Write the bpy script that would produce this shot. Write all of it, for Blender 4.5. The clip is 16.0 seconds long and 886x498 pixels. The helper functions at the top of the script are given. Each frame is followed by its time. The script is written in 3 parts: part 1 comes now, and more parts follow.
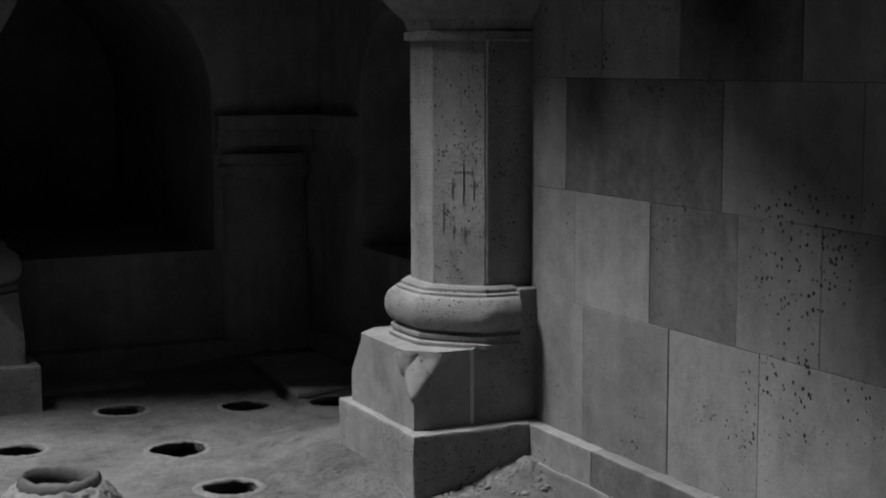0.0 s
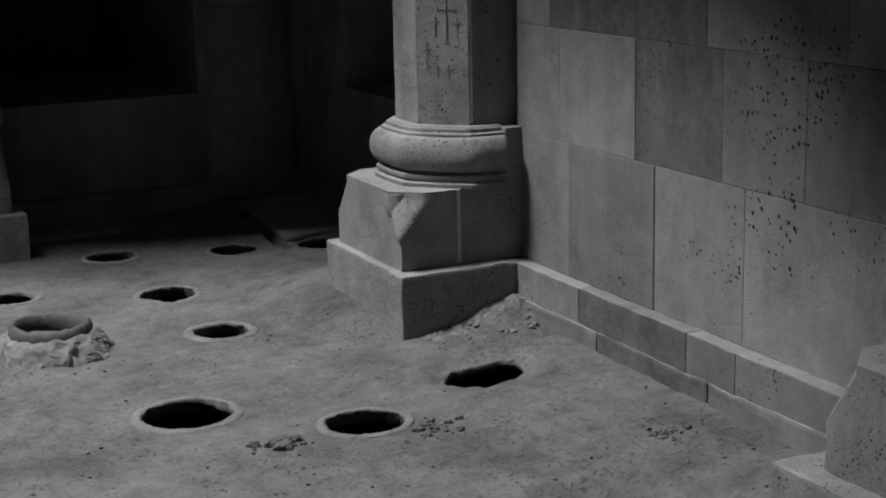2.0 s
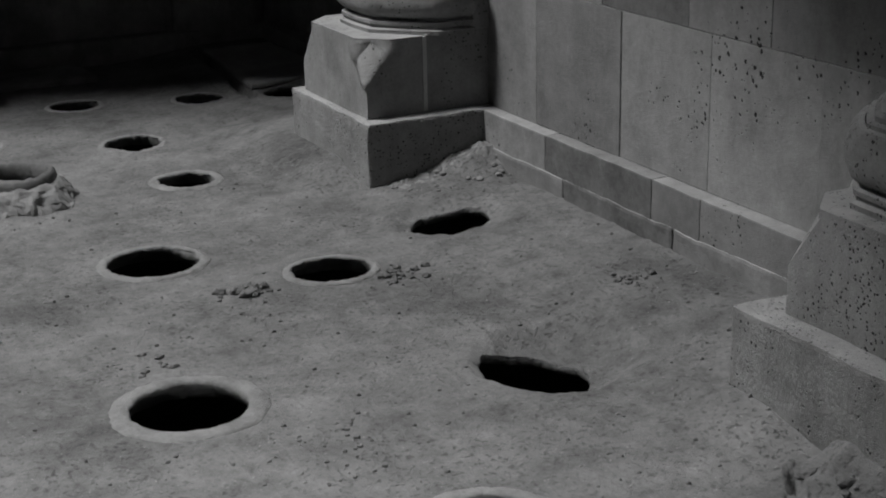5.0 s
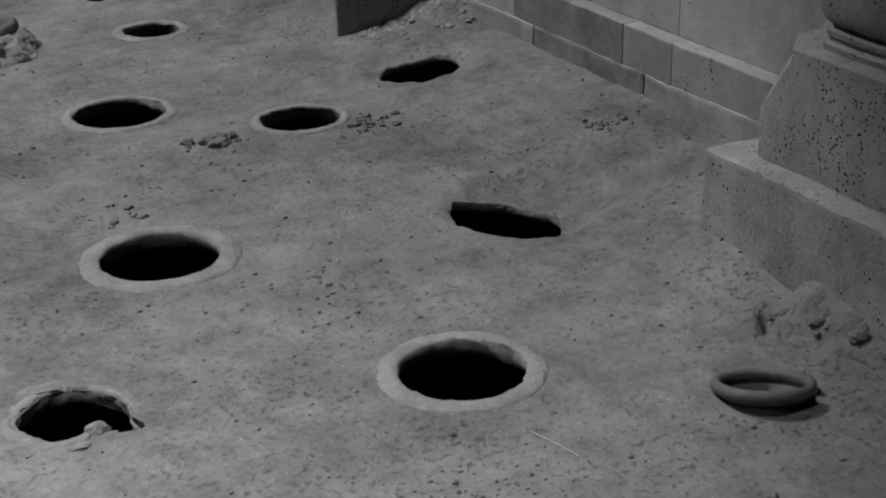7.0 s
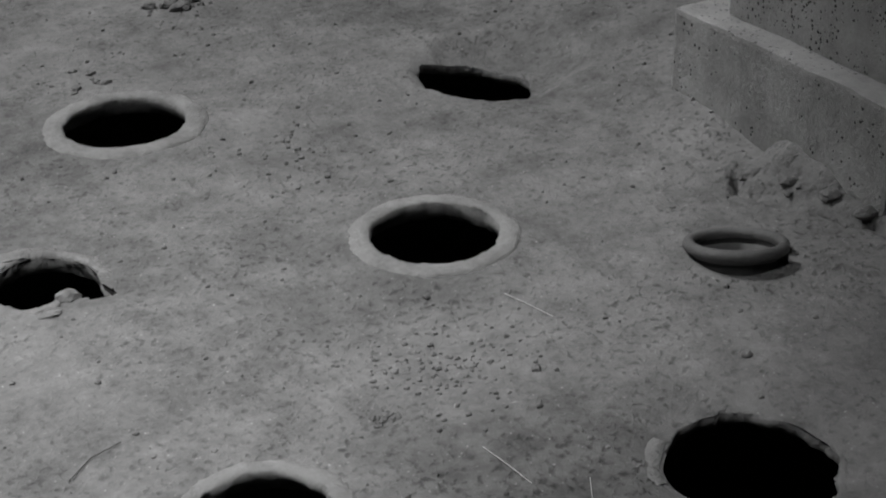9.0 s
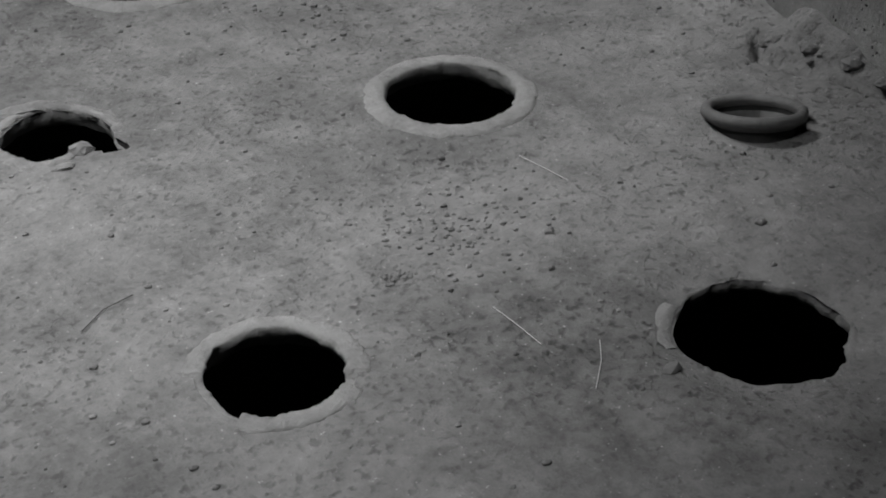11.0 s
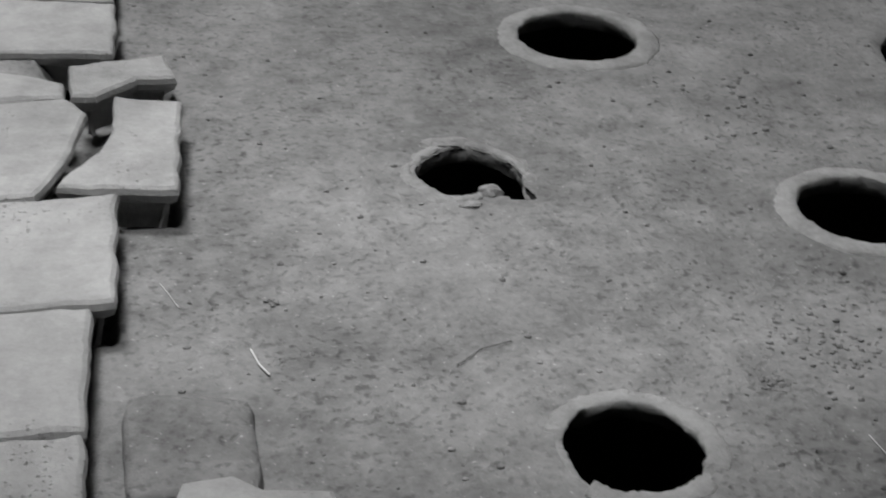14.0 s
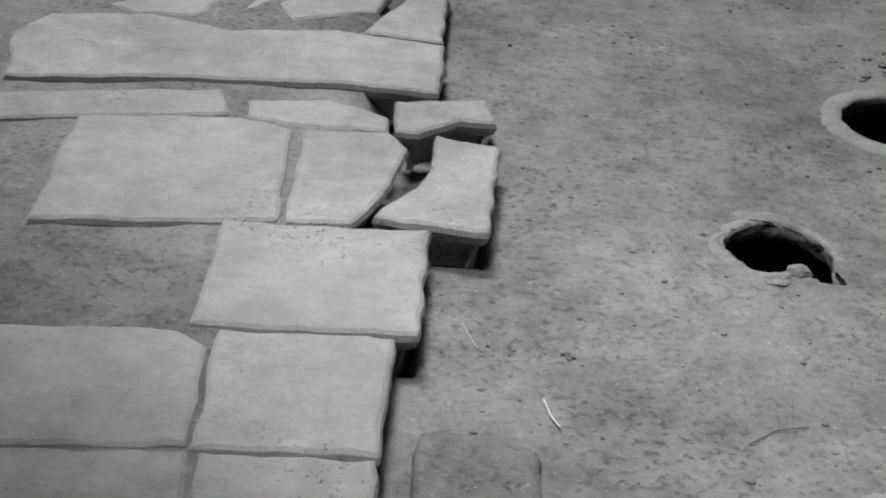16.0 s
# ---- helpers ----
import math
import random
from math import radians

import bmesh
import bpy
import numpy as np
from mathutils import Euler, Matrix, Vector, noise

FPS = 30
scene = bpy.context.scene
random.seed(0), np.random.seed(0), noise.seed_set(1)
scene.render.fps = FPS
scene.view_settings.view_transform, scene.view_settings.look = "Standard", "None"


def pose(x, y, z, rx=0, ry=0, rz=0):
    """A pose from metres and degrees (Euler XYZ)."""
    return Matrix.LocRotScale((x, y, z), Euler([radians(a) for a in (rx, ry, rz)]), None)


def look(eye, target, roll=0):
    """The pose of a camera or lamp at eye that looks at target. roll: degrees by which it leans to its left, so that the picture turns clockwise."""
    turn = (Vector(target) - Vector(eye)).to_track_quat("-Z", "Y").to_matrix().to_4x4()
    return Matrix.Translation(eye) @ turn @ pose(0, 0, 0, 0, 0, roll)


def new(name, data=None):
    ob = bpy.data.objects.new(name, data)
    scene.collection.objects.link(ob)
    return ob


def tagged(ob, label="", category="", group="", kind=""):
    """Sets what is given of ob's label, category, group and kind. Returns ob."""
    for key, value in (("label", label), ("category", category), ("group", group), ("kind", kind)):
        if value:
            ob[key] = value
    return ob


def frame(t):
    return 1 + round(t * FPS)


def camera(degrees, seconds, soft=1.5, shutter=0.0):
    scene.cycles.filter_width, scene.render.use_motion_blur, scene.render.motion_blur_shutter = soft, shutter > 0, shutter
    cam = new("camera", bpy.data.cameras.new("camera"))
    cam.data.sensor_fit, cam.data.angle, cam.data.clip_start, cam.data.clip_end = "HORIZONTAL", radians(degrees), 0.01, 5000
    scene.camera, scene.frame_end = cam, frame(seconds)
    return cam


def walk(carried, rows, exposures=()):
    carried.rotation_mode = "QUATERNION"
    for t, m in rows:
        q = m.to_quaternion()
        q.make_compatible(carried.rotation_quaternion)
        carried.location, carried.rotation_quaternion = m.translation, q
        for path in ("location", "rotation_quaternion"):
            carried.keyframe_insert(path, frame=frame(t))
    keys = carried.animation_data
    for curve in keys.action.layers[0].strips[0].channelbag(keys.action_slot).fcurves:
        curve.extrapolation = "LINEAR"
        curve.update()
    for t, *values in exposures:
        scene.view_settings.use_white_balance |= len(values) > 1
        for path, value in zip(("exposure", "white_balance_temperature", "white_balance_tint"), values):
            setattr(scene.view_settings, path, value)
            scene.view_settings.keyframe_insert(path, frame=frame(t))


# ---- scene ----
# camera: seconds, eye x, y, z, yaw to the left of +y, pitch, roll
cam = camera(31.66, 16.0, soft=1.8, shutter=0.4)
PATH = [
    (0, -0.042, -0.020, 1.622, -25.22, -6.83, -0.13),
    (0.5, -0.047, -0.016, 1.636, -25.35, -8.83, -0.58),
    (1, -0.041, -0.013, 1.636, -25.62, -11.19, -0.53),
    (1.5, -0.035, -0.008, 1.642, -25.51, -12.27, -0.89),
    (2, -0.026, -0.007, 1.631, -25.59, -12.80, -1.25),
    (2.5, -0.020, -0.011, 1.627, -26.02, -13.62, -1.34),
    (3, -0.024, -0.014, 1.626, -26.27, -14.48, -1.18),
    (3.2, -0.023, -0.013, 1.623, -26.20, -14.85, -1.25),
    (5.3, -0.003, -0.004, 1.609, -26.74, -18.85, -1.23),
    (5.5, -0.003, -0.002, 1.605, -26.91, -19.27, -1.23),
    (6, 0.000, -0.000, 1.600, -27.10, -20.72, -1.22),
    (6.5, 0.000, -0.001, 1.588, -27.37, -21.94, -1.24),
    (7, 0.000, 0.009, 1.583, -27.59, -23.58, -1.44),
    (7.5, 0.004, 0.015, 1.581, -28.04, -24.70, -1.67),
    (8, -0.002, 0.029, 1.580, -28.66, -25.87, -1.67),
    (8.5, -0.013, 0.039, 1.569, -28.84, -26.88, -1.36),
    (9, -0.012, 0.038, 1.562, -29.07, -28.45, -1.41),
    (9.5, -0.011, 0.042, 1.552, -28.81, -30.16, -1.36),
    (9.7, -0.009, 0.043, 1.548, -28.68, -30.88, -1.09),
    (11.8, -0.009, 0.039, 1.544, -27.41, -33.78, -0.81),
    (12, -0.009, 0.041, 1.545, -26.75, -33.87, -0.68),
    (12.5, -0.028, 0.054, 1.546, -23.56, -33.50, 0.34),
    (13, -0.043, 0.057, 1.547, -18.61, -32.58, 1.57),
    (13.5, -0.040, 0.047, 1.542, -15.15, -32.18, 1.90),
    (14, -0.053, 0.049, 1.546, -12.58, -30.92, 3.32),
    (14.5, -0.070, 0.043, 1.547, -10.00, -30.00, 3.84),
    (15, -0.096, 0.050, 1.545, -6.86, -29.86, 3.82),
    (15.5, -0.105, 0.051, 1.550, -3.63, -29.91, 3.71),
    (16, -0.113, 0.047, 1.555, -0.88, -29.67, 4.39),
]
EXPOSURES = [(0.0, -0.2), (3.0, -0.25), (6.0, -0.4), (8.5, -0.4), (12.0, -0.4), (16.0, -0.18)]
walk(cam, [(t, pose(x, y, z, 90 + p, 0, yaw) @ pose(0, 0, 0, 0, 0, r)) for t, x, y, z, yaw, p, r in PATH], EXPOSURES)

# ---- light: inferred smoke hole over the far bay, added unseen lamp over near floor ----
CEIL = 2.9
# lamp x, y, z, half width, watts; opening in the vault x, y, radius; what the lamp faces
FAR_WELL = dict(lamp=(-1.5, 6.2, 7.1), half=0.75, power=880, hole=(-0.12, 5.1, 1.62), aim=(1.0, 4.0, 0.0), box=(-3.2, 1.7, 3.3, 7.7))
# fill lamp and its opening, added to brighten the near floor
NEAR_FILL = dict(lamp=(-0.75, 0.9, 5.9), half=0.9, power=430, hole=(-0.16, 1.58, 0.69), aim=(0.6, 2.4, 0.0), box=(-2.3, 1.1, -0.7, 2.7))
world = bpy.data.worlds.new("sky")
scene.world = world
world.use_nodes = True
wn = world.node_tree
sky = wn.nodes.new("ShaderNodeTexSky")
sky.sky_type, sky.sun_disc = "NISHITA", False
sky.sun_elevation, sky.sun_rotation = radians(55), radians(-60)
grey = wn.nodes.new("ShaderNodeRGBToBW")
wn.links.new(sky.outputs[0], grey.inputs[0])
wn.links.new(grey.outputs[0], wn.nodes["Background"].inputs[0])
wn.nodes["Background"].inputs[1].default_value = 0.1
for well in (FAR_WELL, NEAR_FILL):
    lamp = bpy.data.lights.new("overhead_lamp", "AREA")
    lamp.shape, lamp.size, lamp.size_y, lamp.energy = "RECTANGLE", 2 * well["half"], 2 * well["half"], well["power"]
    new("overhead_lamp", lamp).matrix_world = look(well["lamp"], well["aim"])


# ---- materials ----
def material(name, dark, light, scale, rough=0.9, bump=0.4, fine=60.0, pits=0.0, pit_scale=30.0, stain=0.0, spec=0.25, vary=0.0, specks=0.0, streak=0.0, depth=0.006, spread=(0.45, 0.3, 0.25), soot=None, dust_toplight=0.0, cover=(0.43, 0.66)):
    """Mineral surface: patches, grain, optional pits and stains, in world metres."""
    m = bpy.data.materials.new(name)
    m.use_nodes = True
    nt = m.node_tree
    bsdf = nt.nodes["Principled BSDF"]
    bsdf.inputs["Roughness"].default_value = rough
    bsdf.inputs["Specular IOR Level"].default_value = spec
    geo = nt.nodes.new("ShaderNodeNewGeometry")

    def tex(s, detail, r=0.6):
        n = nt.nodes.new("ShaderNodeTexNoise")
        n.inputs["Scale"].default_value, n.inputs["Detail"].default_value, n.inputs["Roughness"].default_value = s, detail, r
        nt.links.new(geo.outputs["Position"], n.inputs["Vector"])
        return n.outputs["Fac"]

    def math_node(op, a, b, clamp=False):
        n = nt.nodes.new("ShaderNodeMath")
        n.operation, n.use_clamp = op, clamp
        for i, v in enumerate((a, b)):
            if isinstance(v, (int, float)):
                n.inputs[i].default_value = v
            else:
                nt.links.new(v, n.inputs[i])
        return n.outputs[0]

    def span(v, lo, hi, a, b):
        n = nt.nodes.new("ShaderNodeMapRange")
        for i, q in enumerate((lo, hi, a, b)):
            n.inputs[i + 1].default_value = q
        nt.links.new(v, n.inputs[0])
        return n.outputs[0]

    big, mid, small = tex(scale, 4), tex(scale * 6, 5, 0.7), tex(fine, 6, 0.75)
    mix = math_node("ADD", math_node("MULTIPLY", big, spread[0]), math_node("ADD", math_node("MULTIPLY", mid, spread[1]), math_node("MULTIPLY", small, spread[2])))
    shade = span(mix, 0.36, 0.64, dark, light)
    height = math_node("ADD", math_node("MULTIPLY", mid, 0.5), small)
    if vary:
        info = nt.nodes.new("ShaderNodeObjectInfo")
        shade = math_node("MULTIPLY", shade, span(info.outputs["Random"], 0, 1, 1 - vary, 1 + vary))
    if stain:
        shade = math_node("MULTIPLY", shade, span(tex(scale * 0.6, 3), 0.52, 0.68, 1.0, 1 - stain))
    if streak:
        scaled = nt.nodes.new("ShaderNodeMapping")
        scaled.inputs["Scale"].default_value = (9, 9, 0.9)
        nt.links.new(geo.outputs["Position"], scaled.inputs["Vector"])
        n = nt.nodes.new("ShaderNodeTexNoise")
        n.inputs["Scale"].default_value, n.inputs["Detail"].default_value = 1.0, 5
        nt.links.new(scaled.outputs[0], n.inputs["Vector"])
        shade = math_node("MULTIPLY", shade, span(n.outputs["Fac"], 0.38, 0.66, 1 - streak, 1 + streak))
    if specks:
        crumb, patch = tex(58, 2, 0.5), tex(2.6, 4, 0.65)
        amount = span(patch, 0.35, 0.65, 0.25, 1.0)
        spot = math_node("MULTIPLY", span(crumb, 0.54, 0.7, 0.0, 1.0), amount)
        shade = math_node("MULTIPLY", shade, math_node("SUBTRACT", 1.0, math_node("MULTIPLY", spot, specks)))
        chip = span(tex(120, 2, 0.5), 0.70, 0.76, 0.0, 1.0)
        shade = math_node("ADD", shade, math_node("MULTIPLY", chip, 0.16))
        height = math_node("ADD", height, math_node("ADD", math_node("MULTIPLY", tex(22, 3, 0.6), 1.0), math_node("MULTIPLY", spot, -0.8)))
    if pits:
        v = nt.nodes.new("ShaderNodeTexVoronoi")
        v.inputs["Scale"].default_value = pit_scale
        bend = nt.nodes.new("ShaderNodeTexNoise")
        bend.inputs["Scale"].default_value = pit_scale * 1.3
        nt.links.new(geo.outputs["Position"], bend.inputs["Vector"])
        shifted = nt.nodes.new("ShaderNodeVectorMath")
        shifted.operation, shifted.inputs[1].default_value = "MULTIPLY_ADD", (0.9 / pit_scale,) * 3
        nt.links.new(bend.outputs["Color"], shifted.inputs[0])
        nt.links.new(geo.outputs["Position"], shifted.inputs[2])
        nt.links.new(shifted.outputs[0], v.inputs["Vector"])
        where = span(tex(scale * 1.4, 2), cover[0], cover[1], 0.0, 1.0)
        own = nt.nodes.new("ShaderNodeSeparateColor")
        nt.links.new(v.outputs["Color"], own.inputs[0])
        size = math_node("MULTIPLY", where, span(own.outputs[0], 0.35, 1.0, 0.0, 0.46))
        hollow = math_node("MULTIPLY", math_node("SUBTRACT", size, v.outputs["Distance"]), 8.0, True)
        shade = math_node("MULTIPLY", shade, math_node("SUBTRACT", 1.0, math_node("MULTIPLY", hollow, pits)))
        height = math_node("SUBTRACT", height, math_node("MULTIPLY", hollow, 2.0))
    # upward faces coloured paler: settled dust plus light from above put into the colour
    if dust_toplight:
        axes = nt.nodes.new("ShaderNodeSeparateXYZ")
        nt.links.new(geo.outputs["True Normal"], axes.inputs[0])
        cover = math_node("MULTIPLY", span(axes.outputs["Z"], 0.75, 0.95, 0.0, dust_toplight), span(tex(9, 4), 0.3, 0.6, 0.5, 1.0))
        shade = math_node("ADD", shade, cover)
    if soot:
        place, reach, amount = soot
        near = nt.nodes.new("ShaderNodeVectorMath")
        near.operation = "DISTANCE"
        near.inputs[1].default_value = place
        nt.links.new(geo.outputs["Position"], near.inputs[0])
        ragged = math_node("ADD", near.outputs["Value"], math_node("MULTIPLY", tex(3.5, 4), reach))
        shade = math_node("MULTIPLY", shade, span(ragged, reach * 0.75, reach * 1.7, 1 - amount, 1.0))
    col = nt.nodes.new("ShaderNodeCombineColor")
    for i in range(3):
        nt.links.new(shade, col.inputs[i])
    nt.links.new(col.outputs[0], bsdf.inputs["Base Color"])
    b = nt.nodes.new("ShaderNodeBump")
    b.inputs["Strength"].default_value, b.inputs["Distance"].default_value = bump, depth
    nt.links.new(height, b.inputs["Height"])
    nt.links.new(b.outputs[0], bsdf.inputs["Normal"])
    return m


EARTH = material("trodden_earth", 0.085, 0.255, 2.1, 0.95, 0.6, 60, stain=0.3, specks=0.5, depth=0.010, spread=(0.42, 0.38, 0.20))
PLASTER = material("lime_rim", 0.18, 0.34, 7, 0.92, 0.9, 80, depth=0.010, stain=0.25)
CLAY = material("fired_clay", 0.08, 0.16, 6, 0.55, 0.5, 60, stain=0.2)
# jar insides: clay darkened in colour to stand for the shade within
CLAY_SHADED = material("shaded_clay", 0.02, 0.05, 4, 0.9, 0.4, 60)
TUFF = material("tuff_block", 0.14, 0.28, 1.9, 0.88, 0.45, 55, dust_toplight=0.12, pits=0.9, pit_scale=52, stain=0.3, vary=0.2, streak=0.07, soot=((2.8, 3.93, 1.85), 0.30, 0.85))
TUFF_BASE = material("tuff_carved", 0.20, 0.37, 3.5, 0.85, 0.9, 85, dust_toplight=0.13, pits=0.85, pit_scale=95, stain=0.22, streak=0.10, depth=0.010, cover=(0.30, 0.52))
TUFF_FAR = material("tuff_dark", 0.17, 0.32, 2.5, 0.9, 0.35, 50, stain=0.3, streak=0.1)
TUFF_STAINED = material("tuff_sooty", 0.07, 0.19, 2.6, 0.88, 0.45, 55, dust_toplight=0.12, pits=0.6, pit_scale=52, stain=0.5, streak=0.10, soot=((2.8, 3.93, 1.85), 0.30, 0.85))
MORTAR = material("mortar", 0.12, 0.22, 6, 0.95, 0.6, 80)
SLAB = material("paving_stone", 0.21, 0.39, 2.6, 0.85, 0.9, 80, pits=0.2, pit_scale=110, vary=0.08, depth=0.006, stain=0.18, spread=(0.45, 0.35, 0.2))
LIME = material("lime_mortar", 0.42, 0.6, 8, 0.9, 0.6, 80)
# near black for unseen surfaces, set so that little light bounces back
BOUNCE_DARK = material("bounce_dark_stone", 0.015, 0.05, 2.0, 0.9, 0.4, 50, stain=0.4)
RUBBLE = material("lime_rubble", 0.17, 0.30, 8, 0.95, 0.6, 90)
STRAW = material("dry_straw", 0.4, 0.55, 10, 0.7, 0.1, 90)
TWIG = material("dark_twig", 0.04, 0.08, 10, 0.9, 0.2, 90)


# ---- mesh helpers ----
def finish(ob, parent):
    if parent is not None:
        ob.parent = parent
    return ob


def part(name, bm, mat, parent=None, label="", smooth=False):
    me = bpy.data.meshes.new(name)
    bmesh.ops.recalc_face_normals(bm, faces=bm.faces)
    bm.to_mesh(me)
    bm.free()
    me.materials.append(mat)
    if smooth:
        me.shade_smooth()
    ob = new(name, me)
    if label:
        tagged(ob, label)
    return finish(ob, parent)


def thing(name, label, category, group="", kind="", at=(0, 0, 0)):
    e = new(name)
    e.location = at
    e.empty_display_size = 0.1
    return tagged(e, label, category, group, kind)


def box(bm, x0, x1, y0, y1, z0, z1, bevel=0.0, seg=2):
    made = bmesh.ops.create_cube(bm, size=1.0)["verts"]
    for v in made:
        v.co = Vector((x0 + (v.co.x + 0.5) * (x1 - x0), y0 + (v.co.y + 0.5) * (y1 - y0), z0 + (v.co.z + 0.5) * (z1 - z0)))
    if bevel:
        edges = {e for v in made for e in v.link_edges}
        bmesh.ops.bevel(bm, geom=list(edges), offset=bevel, segments=seg, profile=0.6, affect="EDGES")
    return bm


def rough(bm, amount, scale, seed=0.0):
    for v in bm.verts:
        v.co += noise.noise_vector(v.co * scale + Vector((seed, 0, 0))) * amount
    return bm


def worn_box(x0, x1, y0, y1, z0, z1, cell=0.05, amount=0.006, bevel=0.012, seed=0.0):
    """A stone block with rounded edges and an uneven skin."""
    bm = bmesh.new()
    box(bm, x0, x1, y0, y1, z0, z1, bevel, 2)
    for axis, lo, hi in ((0, x0, x1), (1, y0, y1), (2, z0, z1)):
        n = max(1, int((hi - lo) / cell))
        for i in range(1, n):
            no, co = Vector((0, 0, 0)), Vector((0, 0, 0))
            no[axis], co[axis] = 1, lo + (hi - lo) * i / n
            bmesh.ops.bisect_plane(bm, geom=bm.verts[:] + bm.edges[:] + bm.faces[:], plane_co=co, plane_no=no)
    for v in bm.verts:
        p = v.co
        v.co = p + noise.noise_vector(p * 9 + Vector((seed, 0, 0))) * amount + noise.noise_vector(p * 30 + Vector((0, seed, 0))) * amount * 0.4
    return bm


def rings(bm, loops, close=True, cap=False):
    """Skin a list of loops of points."""
    vs = [[bm.verts.new(p) for p in loop] for loop in loops]
    n = len(vs[0])
    for a, b in zip(vs, vs[1:]):
        for i in range(n if close else n - 1):
            bm.faces.new((a[i], a[(i + 1) % n], b[(i + 1) % n], b[i]))
    if cap:
        bm.faces.new(vs[0])
        bm.faces.new(vs[-1])
    return vs


def rock(bm, x, y, z, size, seed):
    made = bmesh.ops.create_icosphere(bm, subdivisions=2, radius=1.0)["verts"]
    sx, sy, sz = size
    for v in made:
        d = v.co.normalized()
        k = 1 + 0.35 * noise.noise(d * 1.6 + Vector((seed, 0, 0))) + 0.15 * noise.noise(d * 4 + Vector((0, seed, 0)))
        v.co = Vector((x + d.x * k * sx, y + d.y * k * sy, z + d.z * k * sz))


def smooth_step(v):
    v = min(max(v, 0.0), 1.0)
    return v * v * (3 - 2 * v)


# ---- the jars sunk in the floor: x, y, hole radius, rim width, rim height, unevenness, squash along y ----
FAR_JARS = [
    # name, x, y, r, rim, lift, uneven, squash
    ("far_a", 1.66, 7.13, 0.110, 0.025, 0.006, 0.05, 1.0),
    ("far_b", 2.21, 6.97, 0.112, 0.022, 0.006, 0.02, 1.0),
    ("far_c", 2.60, 6.78, 0.130, 0.0, 0.0, 0.06, 0.9),
    ("far_d", 1.09, 6.56, 0.102, 0.030, 0.012, 0.02, 0.95),
    ("far_e", 1.70, 6.29, 0.112, 0.025, 0.006, 0.14, 1.1),
    ("mound", 1.07, 5.67, 0.116, 0.040, 0.0, 0.02, 1.0),
    ("mid_g", 1.713, 5.625, 0.105, 0.040, 0.012, 0.07, 1.0),
]
NEAR_JARS = [
    ("mid_h", 1.303, 4.72, 0.146, 0.036, 0.014, 0.02, 1.0),
    ("mid_i", 1.780, 4.36, 0.126, 0.030, 0.014, 0.03, 0.93),
    ("bare_j", 2.33, 4.60, 0.148, 0.0, 0.0, 0.07, 0.78),
    ("near_j", 1.045, 3.555, 0.150, 0.056, 0.016, 0.02, 1.0),
    ("pit", 1.948, 3.365, 0.150, 0.0, 0.0, 0.07, 1.22),
    ("near_k", 1.409, 2.63, 0.138, 0.046, 0.016, 0.02, 1.0),
    ("broken", 0.625, 2.866, 0.112, 0.0, 0.0, 0.08, 0.95),
    ("collar", 1.893, 2.217, 0.087, 0.020, 0.0, 0.02, 1.0),
    ("near_n", 0.702, 1.93, 0.112, 0.038, 0.010, 0.03, 1.03),
    ("big", 1.466, 1.652, 0.148, 0.0, 0.0, 0.06, 1.0),
]

# a raised rim stands a little nearer than where its sight line meets the floor
JARS = [(n, x * (1 - lift / 4.5), y * (1 - lift / 4.5), *rest[:2], lift, *rest[3:]) for n, x, y, *rest in FAR_JARS + NEAR_JARS for lift in (rest[2],)]


def outline(jar, a):
    """Radius of a jar's mouth at the angle a."""
    name, x, y, r, rim, lift, uneven, squash = jar
    d = Vector((math.cos(a), math.sin(a), 0))
    k = 1 + uneven * 1.6 * noise.noise(d * 1.3 + Vector((x * 7, y * 5, 0))) + uneven * 0.8 * noise.noise(d * 4 + Vector((x, y, 3)))
    if name == "broken":
        a = (a + math.pi) % (2 * math.pi) - math.pi
        k += 0.55 * math.exp(-((a + 0.86) / 0.22) ** 2) - 0.32 * math.exp(-((a + 1.38) / 0.26) ** 2) - 0.12 * math.exp(-((a - 0.6) / 0.5) ** 2)
    return r * k / math.sqrt(d.x ** 2 + (d.y / squash) ** 2)


def paving_edge(y):
    """Where the paved part of the floor ends in a narrow trench."""
    return -0.165 if y < 2.32 else -0.118 if y < 2.705 else 0.012 if y < 3.32 else -0.105


